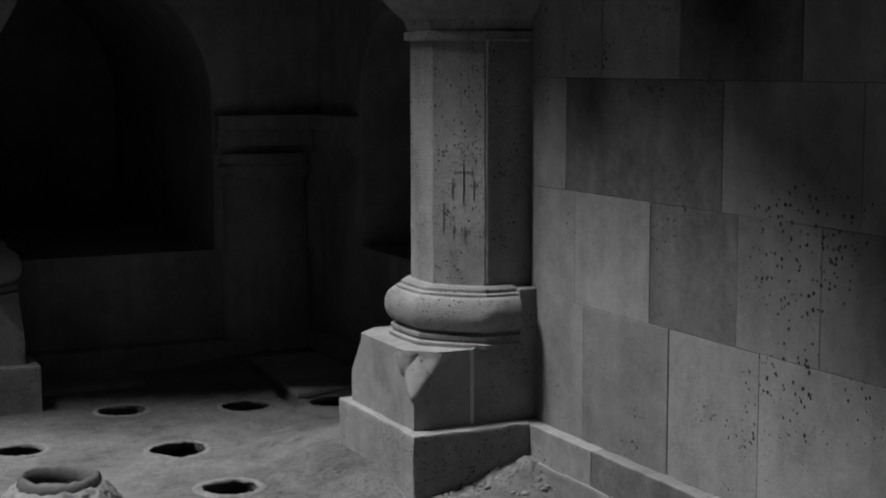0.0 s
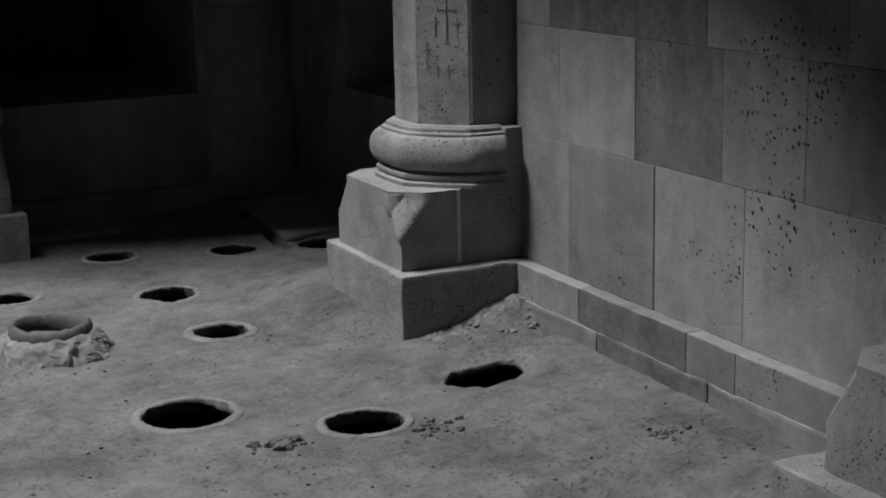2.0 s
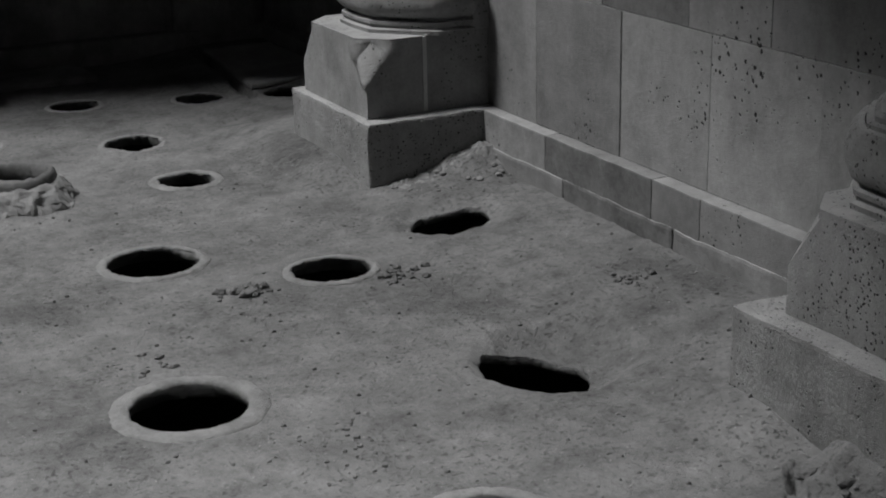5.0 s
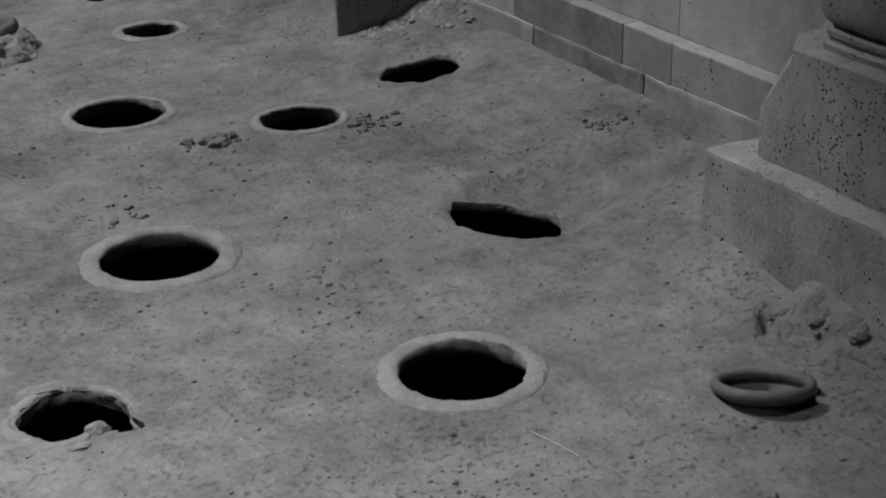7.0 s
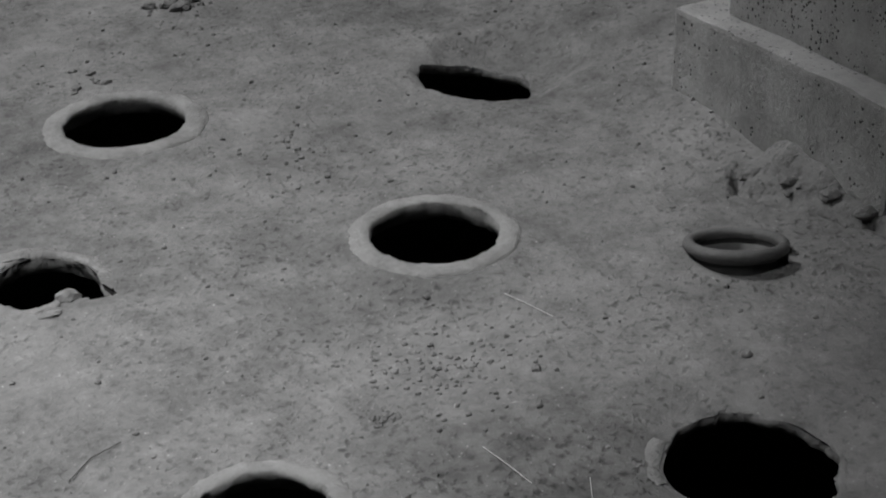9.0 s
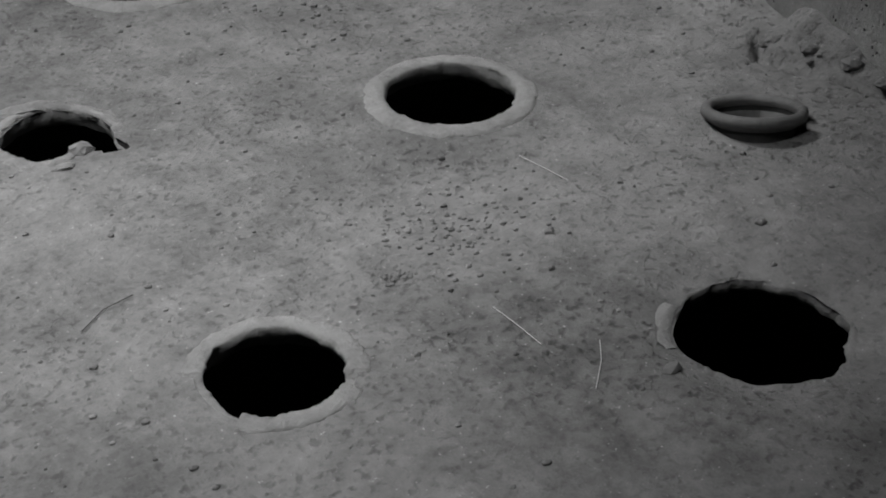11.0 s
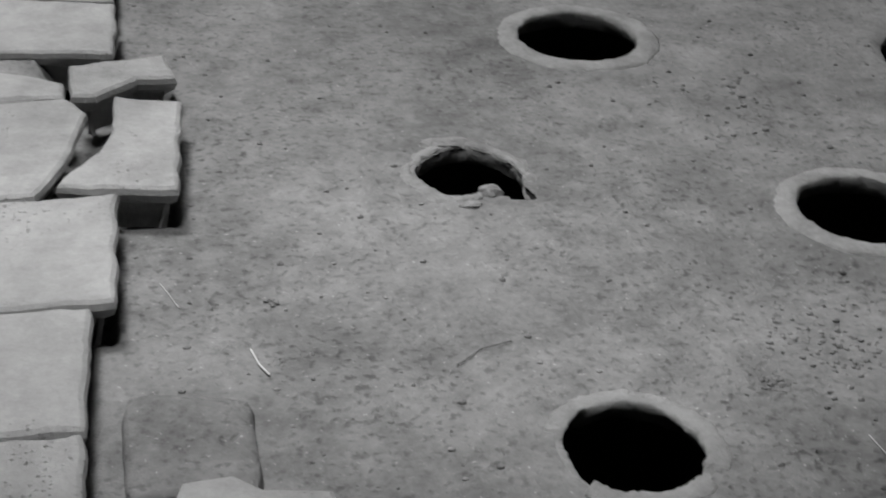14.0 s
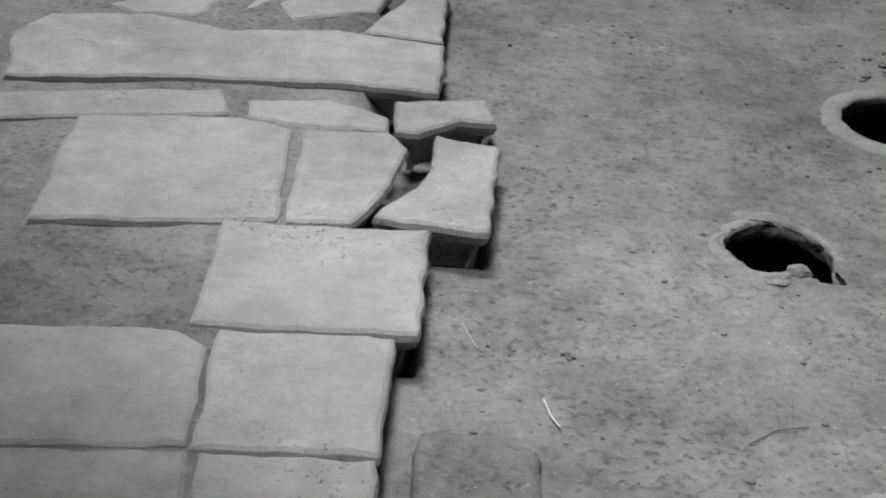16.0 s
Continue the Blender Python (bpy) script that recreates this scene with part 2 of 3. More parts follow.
def ground_z(x, y):
    z = 0.05 * smooth_step((x - 2.0) / 0.65) * smooth_step((y - 2.4) / 0.8)
    p = Vector((x, y, 0))
    z += 0.010 * noise.noise(p * 1.3) + 0.006 * noise.noise(p * 4.5 + Vector((5, 0, 0))) + 0.004 * noise.noise(p * 14) + 0.0035 * noise.noise(p * 34)
    z += 0.075 * smooth_step((0.30 - math.hypot(x - 2.74, (y - 5.10) * 1.3)) / 0.26) * (1 + 0.5 * noise.noise(p * 12))
    z -= 0.008 * smooth_step((0.05 - math.hypot(x - 1.0, y - 2.08)) / 0.03)
    z += 0.05 * smooth_step((x - 1.95) / 0.28) * smooth_step((y - 5.12) / 0.3) * smooth_step((6.4 - y) / 0.4)
    z += 0.03 * smooth_step((x - 1.95) / 0.28) * smooth_step((y - 2.45) / 0.3) * smooth_step((3.3 - y) / 0.3)
    if x > 2.0 and 1.9 < y < 2.56:
        d = x - np.interp(y, (2.0, 2.17, 2.28, 2.38, 2.45, 2.515), (2.255, 2.235, 2.205, 2.155, 2.115, 2.17)) + 0.026 * noise.noise(p * 13) + 0.008 * noise.noise(p * 34)
        k = smooth_step((2.545 - y) / 0.03)
        z += k * (0.012 + 0.06 * smooth_step(d / 0.14)) * smooth_step((d + 0.02) / 0.06)
        z -= k * 0.035 * smooth_step((0.03 - abs(d + 0.02)) / 0.02) * smooth_step((noise.noise(p * 9 + Vector((2, 0, 0))) + 0.25) / 0.2)
    if x < 0.1 and 1.4 < y < 4.2:
        z -= 0.07 * smooth_step((paving_edge(y) + 0.012 - x) / 0.016)
    if x > 2.2 and 6.7 < y < 8.0:
        z -= 0.06 * smooth_step((0.035 - abs(x - 2.405 - 0.1 * (y - 6.8) - 0.02 * noise.noise(p * 6))) / 0.02)
    for jar in JARS:
        name, jx, jy, r, rim = jar[:5]
        d = math.hypot(x - jx, y - jy)
        if name == "mound":
            z += 0.075 * smooth_step((0.23 - d) / 0.08)
        elif name == "pit":
            e = math.hypot(x - jx - 0.09, y - jy - 0.02)
            z -= 0.055 * smooth_step((0.27 + 0.03 * noise.noise(p * 9) - e) / 0.15)
        elif rim and d < 0.45:
            k = smooth_step((r + rim + 0.12 - d) / 0.14)
            z = z * (1 - k) + 0.002 * k
        elif name in ("bare_j", "big", "far_c") and d < 0.4:
            z -= 0.02 * smooth_step((r + 0.09 - d) / 0.1)
    return z


def steps(*spans):
    out = []
    for a, b, d in spans:
        n = max(1, round((b - a) / d))
        out += [a + (b - a) * i / n for i in range(n)]
    return out + [spans[-1][1]]


# ---- ground: one sheet of earth with the mouths of the jars left open ----
def build_ground():
    xs = steps((-4.0, -1.5, 0.12), (-1.5, -0.2, 0.03), (-0.2, 2.9, 0.014), (2.9, 3.2, 0.05))
    ys = steps((-2.0, 1.2, 0.15), (1.2, 1.5, 0.03), (1.5, 5.0, 0.014), (5.0, 7.4, 0.02), (7.4, 8.3, 0.05))
    nx = len(xs)
    cell = 0.016
    verts, inside = [], []
    for y in ys:
        for x in xs:
            px, py, hole = x, y, False
            for jar in JARS:
                dx, dy = x - jar[1], y - jar[2]
                if abs(dx) < 0.3 and abs(dy) < 0.3:
                    a, d = math.atan2(dy, dx), math.hypot(dx, dy)
                    edge = outline(jar, a) + jar[4] * (0.15 if jar[0] == "collar" else 0.5)
                    if d < edge:
                        if edge - d < cell:
                            px, py = jar[1] + math.cos(a) * edge, jar[2] + math.sin(a) * edge
                        else:
                            hole = True
            verts.append((px, py, ground_z(px, py)))
            inside.append(hole)
    faces = []
    for j in range(len(ys) - 1):
        for i in range(nx - 1):
            q = (j * nx + i, j * nx + i + 1, (j + 1) * nx + i + 1, (j + 1) * nx + i)
            if not any(inside[k] for k in q):
                faces.append(q)
    me = bpy.data.meshes.new("ground")
    me.from_pydata(verts, [], faces)
    me.materials.append(EARTH)
    me.shade_smooth()
    return tagged(new("ground", me), "uneven dusty trodden earth floor with pebbles", "floor", kind="structure")


build_ground()


# ---- walls, vault and openings ----
def plain(name, bm, mat, label, category):
    return tagged(part(name, bm, mat), label, category, kind="structure")


def wall_with_arch(name, along, plane, lo, hi, thick, top, centre, radius, sill, spring, label, sign):
    """A wall in which an arched niche with a deep dark back is cut. along: 'x' or 'y'."""
    bm = bmesh.new()
    arch = [(centre + radius, sill), (centre + radius, spring)]
    arch += [(centre + radius * math.cos(radians(a)), spring + radius * math.sin(radians(a))) for a in range(10, 180, 10)]
    arch += [(centre - radius, spring), (centre - radius, sill)]

    def at(u, z, d):
        return (u, plane + sign * d, z) if along == "x" else (plane + sign * d, u, z)

    n = len(arch)
    front = [bm.verts.new(at(u, z, 0)) for u, z in arch]
    back = [bm.verts.new(at(u, z, 2.2)) for u, z in arch]
    for i in range(n):
        bm.faces.new((front[i], front[(i + 1) % n], back[(i + 1) % n], back[i]))
    bm.faces.new(back)
    half = n // 2
    for i in range(n - 1):
        a, b = arch[i], arch[i + 1]
        ua = hi if i < half else lo
        ub = hi if i + 1 <= half else lo
        if i == half - 1:
            ub = hi
        if i == half:
            ua = lo
        va, vb = bm.verts.new(at(ua, a[1], 0)), bm.verts.new(at(ub, b[1], 0))
        bm.faces.new((front[i], va, vb, front[i + 1]))
    crown = spring + radius
    for u0, u1, z0, z1 in ((lo, hi, crown, top), (lo, hi, -0.3, sill)):
        bm.faces.new([bm.verts.new(at(u, z, 0)) for u, z in ((u0, z0), (u1, z0), (u1, z1), (u0, z1))])
    return plain(name, bm, TUFF_FAR, label, "wall")


wall_with_arch("wall_north", "x", 8.14, -4.0, 3.04, 0.7, CEIL, 1.70, 0.73, 0.61, 1.40, "dark stone far wall with a deep arched niche", 1)
wall_with_arch("wall_east_far", "y", 3.04, 5.84, 8.14, 0.7, CEIL, 6.97, 0.56, 0.66, 1.38, "dark stone side wall with an arched niche", 1)
bm = box(bmesh.new(), 2.806, 3.1, -2.0, 5.86, -0.3, CEIL)
wall_east = plain("wall_east", bm, MORTAR, "ashlar wall of large grey tuff blocks with thin joints", "wall")
# unseen closing walls, coloured near black to limit bounce
plain("wall_west", box(bmesh.new(), -4.3, -4.0, -2.0, 8.14, -0.3, CEIL), BOUNCE_DARK, "plain unseen stone wall, near black to damp bounced light", "wall")
plain("wall_south", box(bmesh.new(), -4.0, 3.1, -2.3, -2.0, -0.3, CEIL), BOUNCE_DARK, "plain unseen stone wall, near black to damp bounced light", "wall")


def slab_with_opening(bm, x0, x1, y0, y1, z0, z1, hole):
    a, b, c, d = hole
    for q in ((x0, a, y0, y1), (b, x1, y0, y1), (a, b, y0, c), (a, b, d, y1)):
        box(bm, *q, z0, z1)


def round_opening(bm, hole, x0, x1, y0, y1, z):
    """One face of the vault round a circular opening."""
    hx, hy, r = hole
    corners = [math.atan2(q - hy, p - hx) % (2 * math.pi) for p in (x0, x1) for q in (y0, y1)]
    inner, outer = [], []
    for a in sorted([2 * math.pi * i / 44 for i in range(44)] + corners):
        c, d = math.cos(a), math.sin(a)
        k = min(((x1 if c > 0 else x0) - hx) / c if abs(c) > 1e-6 else 99, ((y1 if d > 0 else y0) - hy) / d if abs(d) > 1e-6 else 99)
        inner.append(bm.verts.new((hx + r * c, hy + r * d, z)))
        outer.append(bm.verts.new((hx + k * c, hy + k * d, z)))
    n = len(inner)
    for i in range(n):
        bm.faces.new((inner[i], outer[i], outer[(i + 1) % n], inner[(i + 1) % n]))
    return inner


# unseen two-bay vault, added; lanterns, roof holes and openings shape the light
bm = bmesh.new()
for well, y0, y1 in ((NEAR_FILL, -2.3, 3.25), (FAR_WELL, 3.25, 9.5)):
    low, high = (round_opening(bm, well["hole"], -5.3, 4.3, y0, y1, z) for z in (CEIL, CEIL + 0.25))
    for i in range(len(low)):
        bm.faces.new((low[i], low[(i + 1) % len(low)], high[(i + 1) % len(low)], high[i]))
    a, b, c, d = well["box"]
    roof, (lx, ly, lz), h = well["lamp"][2] + 1.2, well["lamp"], well["half"] + 0.35
    for q in ((a - 0.2, a, c - 0.2, d), (b, b + 0.2, c - 0.2, d), (a, b, c - 0.2, c), (a - 0.2, b + 0.2, d, d + 0.02)):
        box(bm, *q, CEIL + 0.25, roof)
    slab_with_opening(bm, a - 0.2, b + 0.2, c - 0.2, d, roof, roof + 0.2, (lx - h, lx + h, ly - h, ly + h))
tagged(part("ceiling", bm, BOUNCE_DARK), "unseen near-black vault with two lantern openings added to shape the light", "ceiling", kind="structure")

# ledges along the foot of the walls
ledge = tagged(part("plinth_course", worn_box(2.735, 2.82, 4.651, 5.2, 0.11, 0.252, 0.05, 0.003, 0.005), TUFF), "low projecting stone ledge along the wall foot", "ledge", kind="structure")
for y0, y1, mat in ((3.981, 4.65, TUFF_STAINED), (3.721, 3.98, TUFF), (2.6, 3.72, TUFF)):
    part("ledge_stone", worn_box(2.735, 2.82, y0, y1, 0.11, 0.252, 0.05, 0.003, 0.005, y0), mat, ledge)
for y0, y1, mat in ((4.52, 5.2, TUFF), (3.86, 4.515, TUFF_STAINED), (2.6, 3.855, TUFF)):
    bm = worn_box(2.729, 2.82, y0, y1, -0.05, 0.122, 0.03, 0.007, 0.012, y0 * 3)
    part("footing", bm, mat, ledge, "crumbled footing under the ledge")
bm = worn_box(1.0, 3.04, 8.03, 8.16, -0.05, 0.125, 0.1, 0.005, 0.01)
tagged(part("plinth_course", bm, TUFF_FAR), "low stone ledge at the foot of the far wall", "ledge", kind="structure")
bm = worn_box(2.93, 3.06, 5.86, 8.04, -0.05, 0.125, 0.1, 0.005, 0.01)
tagged(part("plinth_course", bm, TUFF_FAR), "low stone ledge at the foot of the side wall", "ledge", kind="structure")

# impost mouldings beside the niches
bm = bmesh.new()
for z0, z1, d in ((1.13, 1.17, 0.03), (1.17, 1.26, 0.055), (1.26, 1.34, 0.09)):
    box(bm, 2.44, 3.04 - d, 8.14 - d, 8.15, z0, z1, 0.006)
    box(bm, 3.04 - d, 3.05, 7.55, 8.14 - d, z0, z1, 0.006)
tagged(part("trim", bm, TUFF_FAR), "stepped stone impost moulding", "moulding", kind="structure")
bm = bmesh.new()
rings(bm, [[(2.72 + r * math.cos(radians(a)), 8.14 - r * 0.5 * math.sin(radians(a)), z) for a in range(0, 181, 12)] for z, r in ((0.1, 0.26), (0.58, 0.26), (0.6, 0.24), (1.0, 0.24), (1.02, 0.27), (1.06, 0.27), (1.08, 0.25), (1.13, 0.25))], close=False)
tagged(part("pilaster", bm, TUFF_FAR), "dark half-round stone pilaster on the far wall", "pilaster", kind="structure")


# ---- pillars ----
def octagon(apothem, z, roundness=0.0, half=False, n=48, cx=0.0, cy=0.0, run=0.0, back=0.0):
    pts = []
    lo, hi = (90, 270) if half else (0, 360)
    count = n if not half else n + 1
    for i in range(count):
        a = lo + (hi - lo) * i / n
        off = (a + 22.5) % 45 - 22.5
        r = apothem * ((1 - roundness) / math.cos(radians(off)) + roundness * 1.03)
        pts.append((cx + r * math.cos(radians(a)), cy + r * math.sin(radians(a)), z))
    if run:
        pts = [(cx + run, cy + apothem, z)] + pts + [(cx + run, cy - apothem, z)]
    if back:
        pts = [(cx + run, cy + back, z)] + pts + [(cx + run, cy - back, z)]
    return pts


def chamfer_die(x0, x1, y0, y1, z0, z1, cut, corners):
    """A block whose named corners are cut away towards the top."""
    def ring(z, k):
        out = []
        for x, y, sx, sy, key in ((x0, y0, 1, 1, "a"), (x1, y0, -1, 1, "b"), (x1, y1, -1, -1, "c"), (x0, y1, 1, -1, "d")):
            c = max(k, 0.0015) * cut if key in corners else 0.0015 * cut
            first, second = ((x, y + sy * c), (x + sx * c, y))
            out += [first, second] if key in "ac" else [second, first]
        return [(p[0], p[1], z) for p in out]
    bm = bmesh.new()
    h = z1 - z0
    rings(bm, [ring(z0, 0), ring(z0 + h * 0.42, 0), ring(z0 + h * 0.9, 1), ring(z1, 1)], cap=True)
    return bm


def leaf_spur(x, y, z1, sx, sy, cut=0.10):
    """Fan-shaped leaf of five folded petals carved over the cut corner of a die."""
    bm = bmesh.new()
    out = Vector((-sx, -sy, 0)).normalized()
    side = Vector((sx, -sy, 0)).normalized()

    def skin(u, z):
        c = cut * min(1.0, max(0.0, (z - 0.379) / 0.139))
        half = c * 0.7071
        if abs(u) <= half:
            return Vector((x, y, z)) - out * half + side * u
        e = c + abs(u) - half
        return Vector((x + sx * e, y, z)) if u > 0 else Vector((x, y + sy * e, z))

    rows = []
    for i in range(65):
        phi = math.pi * i / 64
        petal = abs(math.cos(2.5 * (phi - math.pi / 2)))
        reach = (0.120 + 0.035 * (i > 32) * abs(math.cos(phi)) + 0.05 * math.sin(phi) ** 3) * (0.68 + 0.32 * petal ** 0.6)
        row = []
        for k in range(9):
            q = k / 8
            u, z = -math.cos(phi) * reach * q, z1 - math.sin(phi) * reach * q
            lift = 0.004 + 0.020 * petal * min(1.0, 1.4 * q)
            row.append(skin(u, z) + out * lift)
        row.append(skin(-math.cos(phi) * reach * 1.02, z1 - math.sin(phi) * reach * 1.02) - out * 0.006)
        rows.append(row)
    rings(bm, rows, close=False)
    return bm


def cross(bm, w, h, t, x, z):
    for x0, x1, z0, z1 in ((x - t, x + t, z - h * 0.62, z + h * 0.38), (x - w, x + w, z + h * 0.12 - t, z + h * 0.12 + t)):
        box(bm, x0, x1, -0.004, 0.006, z0, z1, 0.002, 1)
    for cx, cz, ww in ((x, z - h * 0.62, w * 0.35), (x, z + h * 0.38, w * 0.3)):
        box(bm, cx - ww, cx + ww, -0.004, 0.006, cz - t, cz + t, 0.002, 1)
    for s in (-1, 1):
        box(bm, x + s * w - t, x + s * w + t, -0.004, 0.006, z + h * 0.12 - w * 0.3, z + h * 0.12 + w * 0.3, 0.002, 1)


def wall_pillar(y, die_x, die_y, k):
    """Half-octagonal pillar engaged in the wall: its origin lies on the axis, at floor height."""
    p = thing("pillar", "pale tuff half-octagonal wall pillar on a square plinth", "pillar", "pillars of the hall", at=(2.71, y, 0))
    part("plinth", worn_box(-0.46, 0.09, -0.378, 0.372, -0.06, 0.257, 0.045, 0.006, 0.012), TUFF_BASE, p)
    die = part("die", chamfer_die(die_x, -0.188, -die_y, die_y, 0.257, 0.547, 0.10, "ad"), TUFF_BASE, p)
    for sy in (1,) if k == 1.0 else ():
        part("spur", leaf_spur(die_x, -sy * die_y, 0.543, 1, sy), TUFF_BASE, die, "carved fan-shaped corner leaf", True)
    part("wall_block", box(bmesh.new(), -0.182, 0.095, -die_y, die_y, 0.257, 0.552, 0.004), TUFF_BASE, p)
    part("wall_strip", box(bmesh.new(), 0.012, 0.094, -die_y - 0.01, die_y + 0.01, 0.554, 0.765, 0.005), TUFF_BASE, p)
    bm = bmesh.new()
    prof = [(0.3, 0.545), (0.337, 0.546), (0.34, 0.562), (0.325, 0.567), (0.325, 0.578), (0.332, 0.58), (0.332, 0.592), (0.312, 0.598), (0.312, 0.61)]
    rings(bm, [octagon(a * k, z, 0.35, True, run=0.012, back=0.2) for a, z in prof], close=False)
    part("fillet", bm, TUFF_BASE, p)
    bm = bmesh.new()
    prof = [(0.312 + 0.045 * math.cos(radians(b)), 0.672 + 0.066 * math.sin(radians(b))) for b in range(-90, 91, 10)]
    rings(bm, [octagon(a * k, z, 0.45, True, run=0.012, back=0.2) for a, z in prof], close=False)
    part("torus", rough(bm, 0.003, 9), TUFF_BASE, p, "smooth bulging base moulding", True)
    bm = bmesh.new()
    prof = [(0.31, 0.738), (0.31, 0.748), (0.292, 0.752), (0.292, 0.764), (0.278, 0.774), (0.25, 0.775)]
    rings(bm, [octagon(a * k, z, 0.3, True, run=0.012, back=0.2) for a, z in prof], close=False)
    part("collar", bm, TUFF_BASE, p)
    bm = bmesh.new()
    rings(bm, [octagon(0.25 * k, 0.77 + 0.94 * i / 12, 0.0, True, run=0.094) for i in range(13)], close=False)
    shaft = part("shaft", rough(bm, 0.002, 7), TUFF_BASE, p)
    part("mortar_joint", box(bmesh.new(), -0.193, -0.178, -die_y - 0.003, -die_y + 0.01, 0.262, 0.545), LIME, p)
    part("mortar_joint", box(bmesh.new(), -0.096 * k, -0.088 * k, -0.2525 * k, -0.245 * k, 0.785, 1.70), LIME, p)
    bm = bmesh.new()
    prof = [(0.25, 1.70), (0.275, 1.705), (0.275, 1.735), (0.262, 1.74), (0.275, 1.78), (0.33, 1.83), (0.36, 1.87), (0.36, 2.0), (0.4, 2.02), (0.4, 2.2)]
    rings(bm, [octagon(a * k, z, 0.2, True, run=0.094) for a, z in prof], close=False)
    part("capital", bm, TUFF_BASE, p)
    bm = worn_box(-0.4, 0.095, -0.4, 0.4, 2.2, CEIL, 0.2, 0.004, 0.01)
    part("springer", bm, TUFF_FAR, p)
    return p, shaft


first, shaft = wall_pillar(5.485, -0.425, 0.308, 1.0)
wall_pillar(2.545, -0.38, 0.262, 0.95)
# carved crosses on the diagonal face of the far pillar's shaft only
for w, h, t, u, z in ((0.034, 0.17, 0.0022, 0.02, 1.19), (0.013, 0.07, 0.0018, -0.025, 1.155), (0.014, 0.07, 0.0018, 0.062, 1.15), (0.016, 0.06, 0.002, 0.025, 0.98), (0.009, 0.05, 0.0016, -0.02, 0.985), (0.012, 0.07, 0.0016, 0.01, 1.5), (0.016, 0.1, 0.0016, -0.06, 1.05)):
    bm = bmesh.new()
    cross(bm, w, h, t, u, z)
    ob = part("carved_cross", bm, PLASTER, shaft)
    ob.matrix_local = pose(-0.25 * math.cos(radians(45)), -0.25 * math.sin(radians(45)), 0, 0, 0, -45)


def free_pillar():
    p = thing("pillar", "free-standing octagonal stone pillar on a square plinth", "pillar", "pillars of the hall", at=(0.945, 7.63, 0))
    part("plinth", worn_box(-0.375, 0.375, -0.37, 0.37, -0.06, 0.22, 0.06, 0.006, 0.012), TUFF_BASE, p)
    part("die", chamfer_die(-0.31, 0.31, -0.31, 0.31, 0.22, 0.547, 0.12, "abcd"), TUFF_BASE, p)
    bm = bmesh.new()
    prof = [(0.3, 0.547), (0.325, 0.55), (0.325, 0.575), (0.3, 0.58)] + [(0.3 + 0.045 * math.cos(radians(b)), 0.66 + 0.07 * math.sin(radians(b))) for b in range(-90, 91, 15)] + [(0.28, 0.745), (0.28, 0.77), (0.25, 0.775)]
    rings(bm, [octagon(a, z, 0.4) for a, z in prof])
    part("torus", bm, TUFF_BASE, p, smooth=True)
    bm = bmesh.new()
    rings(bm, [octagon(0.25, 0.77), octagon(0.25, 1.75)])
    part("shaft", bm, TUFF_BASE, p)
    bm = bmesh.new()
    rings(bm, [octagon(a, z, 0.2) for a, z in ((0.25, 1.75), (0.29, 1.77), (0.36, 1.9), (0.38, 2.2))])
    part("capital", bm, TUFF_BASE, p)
    part("springer", worn_box(-0.38, 0.38, -0.38, 0.38, 2.2, CEIL, 0.3, 0.004, 0.01), TUFF_FAR, p)


free_pillar()


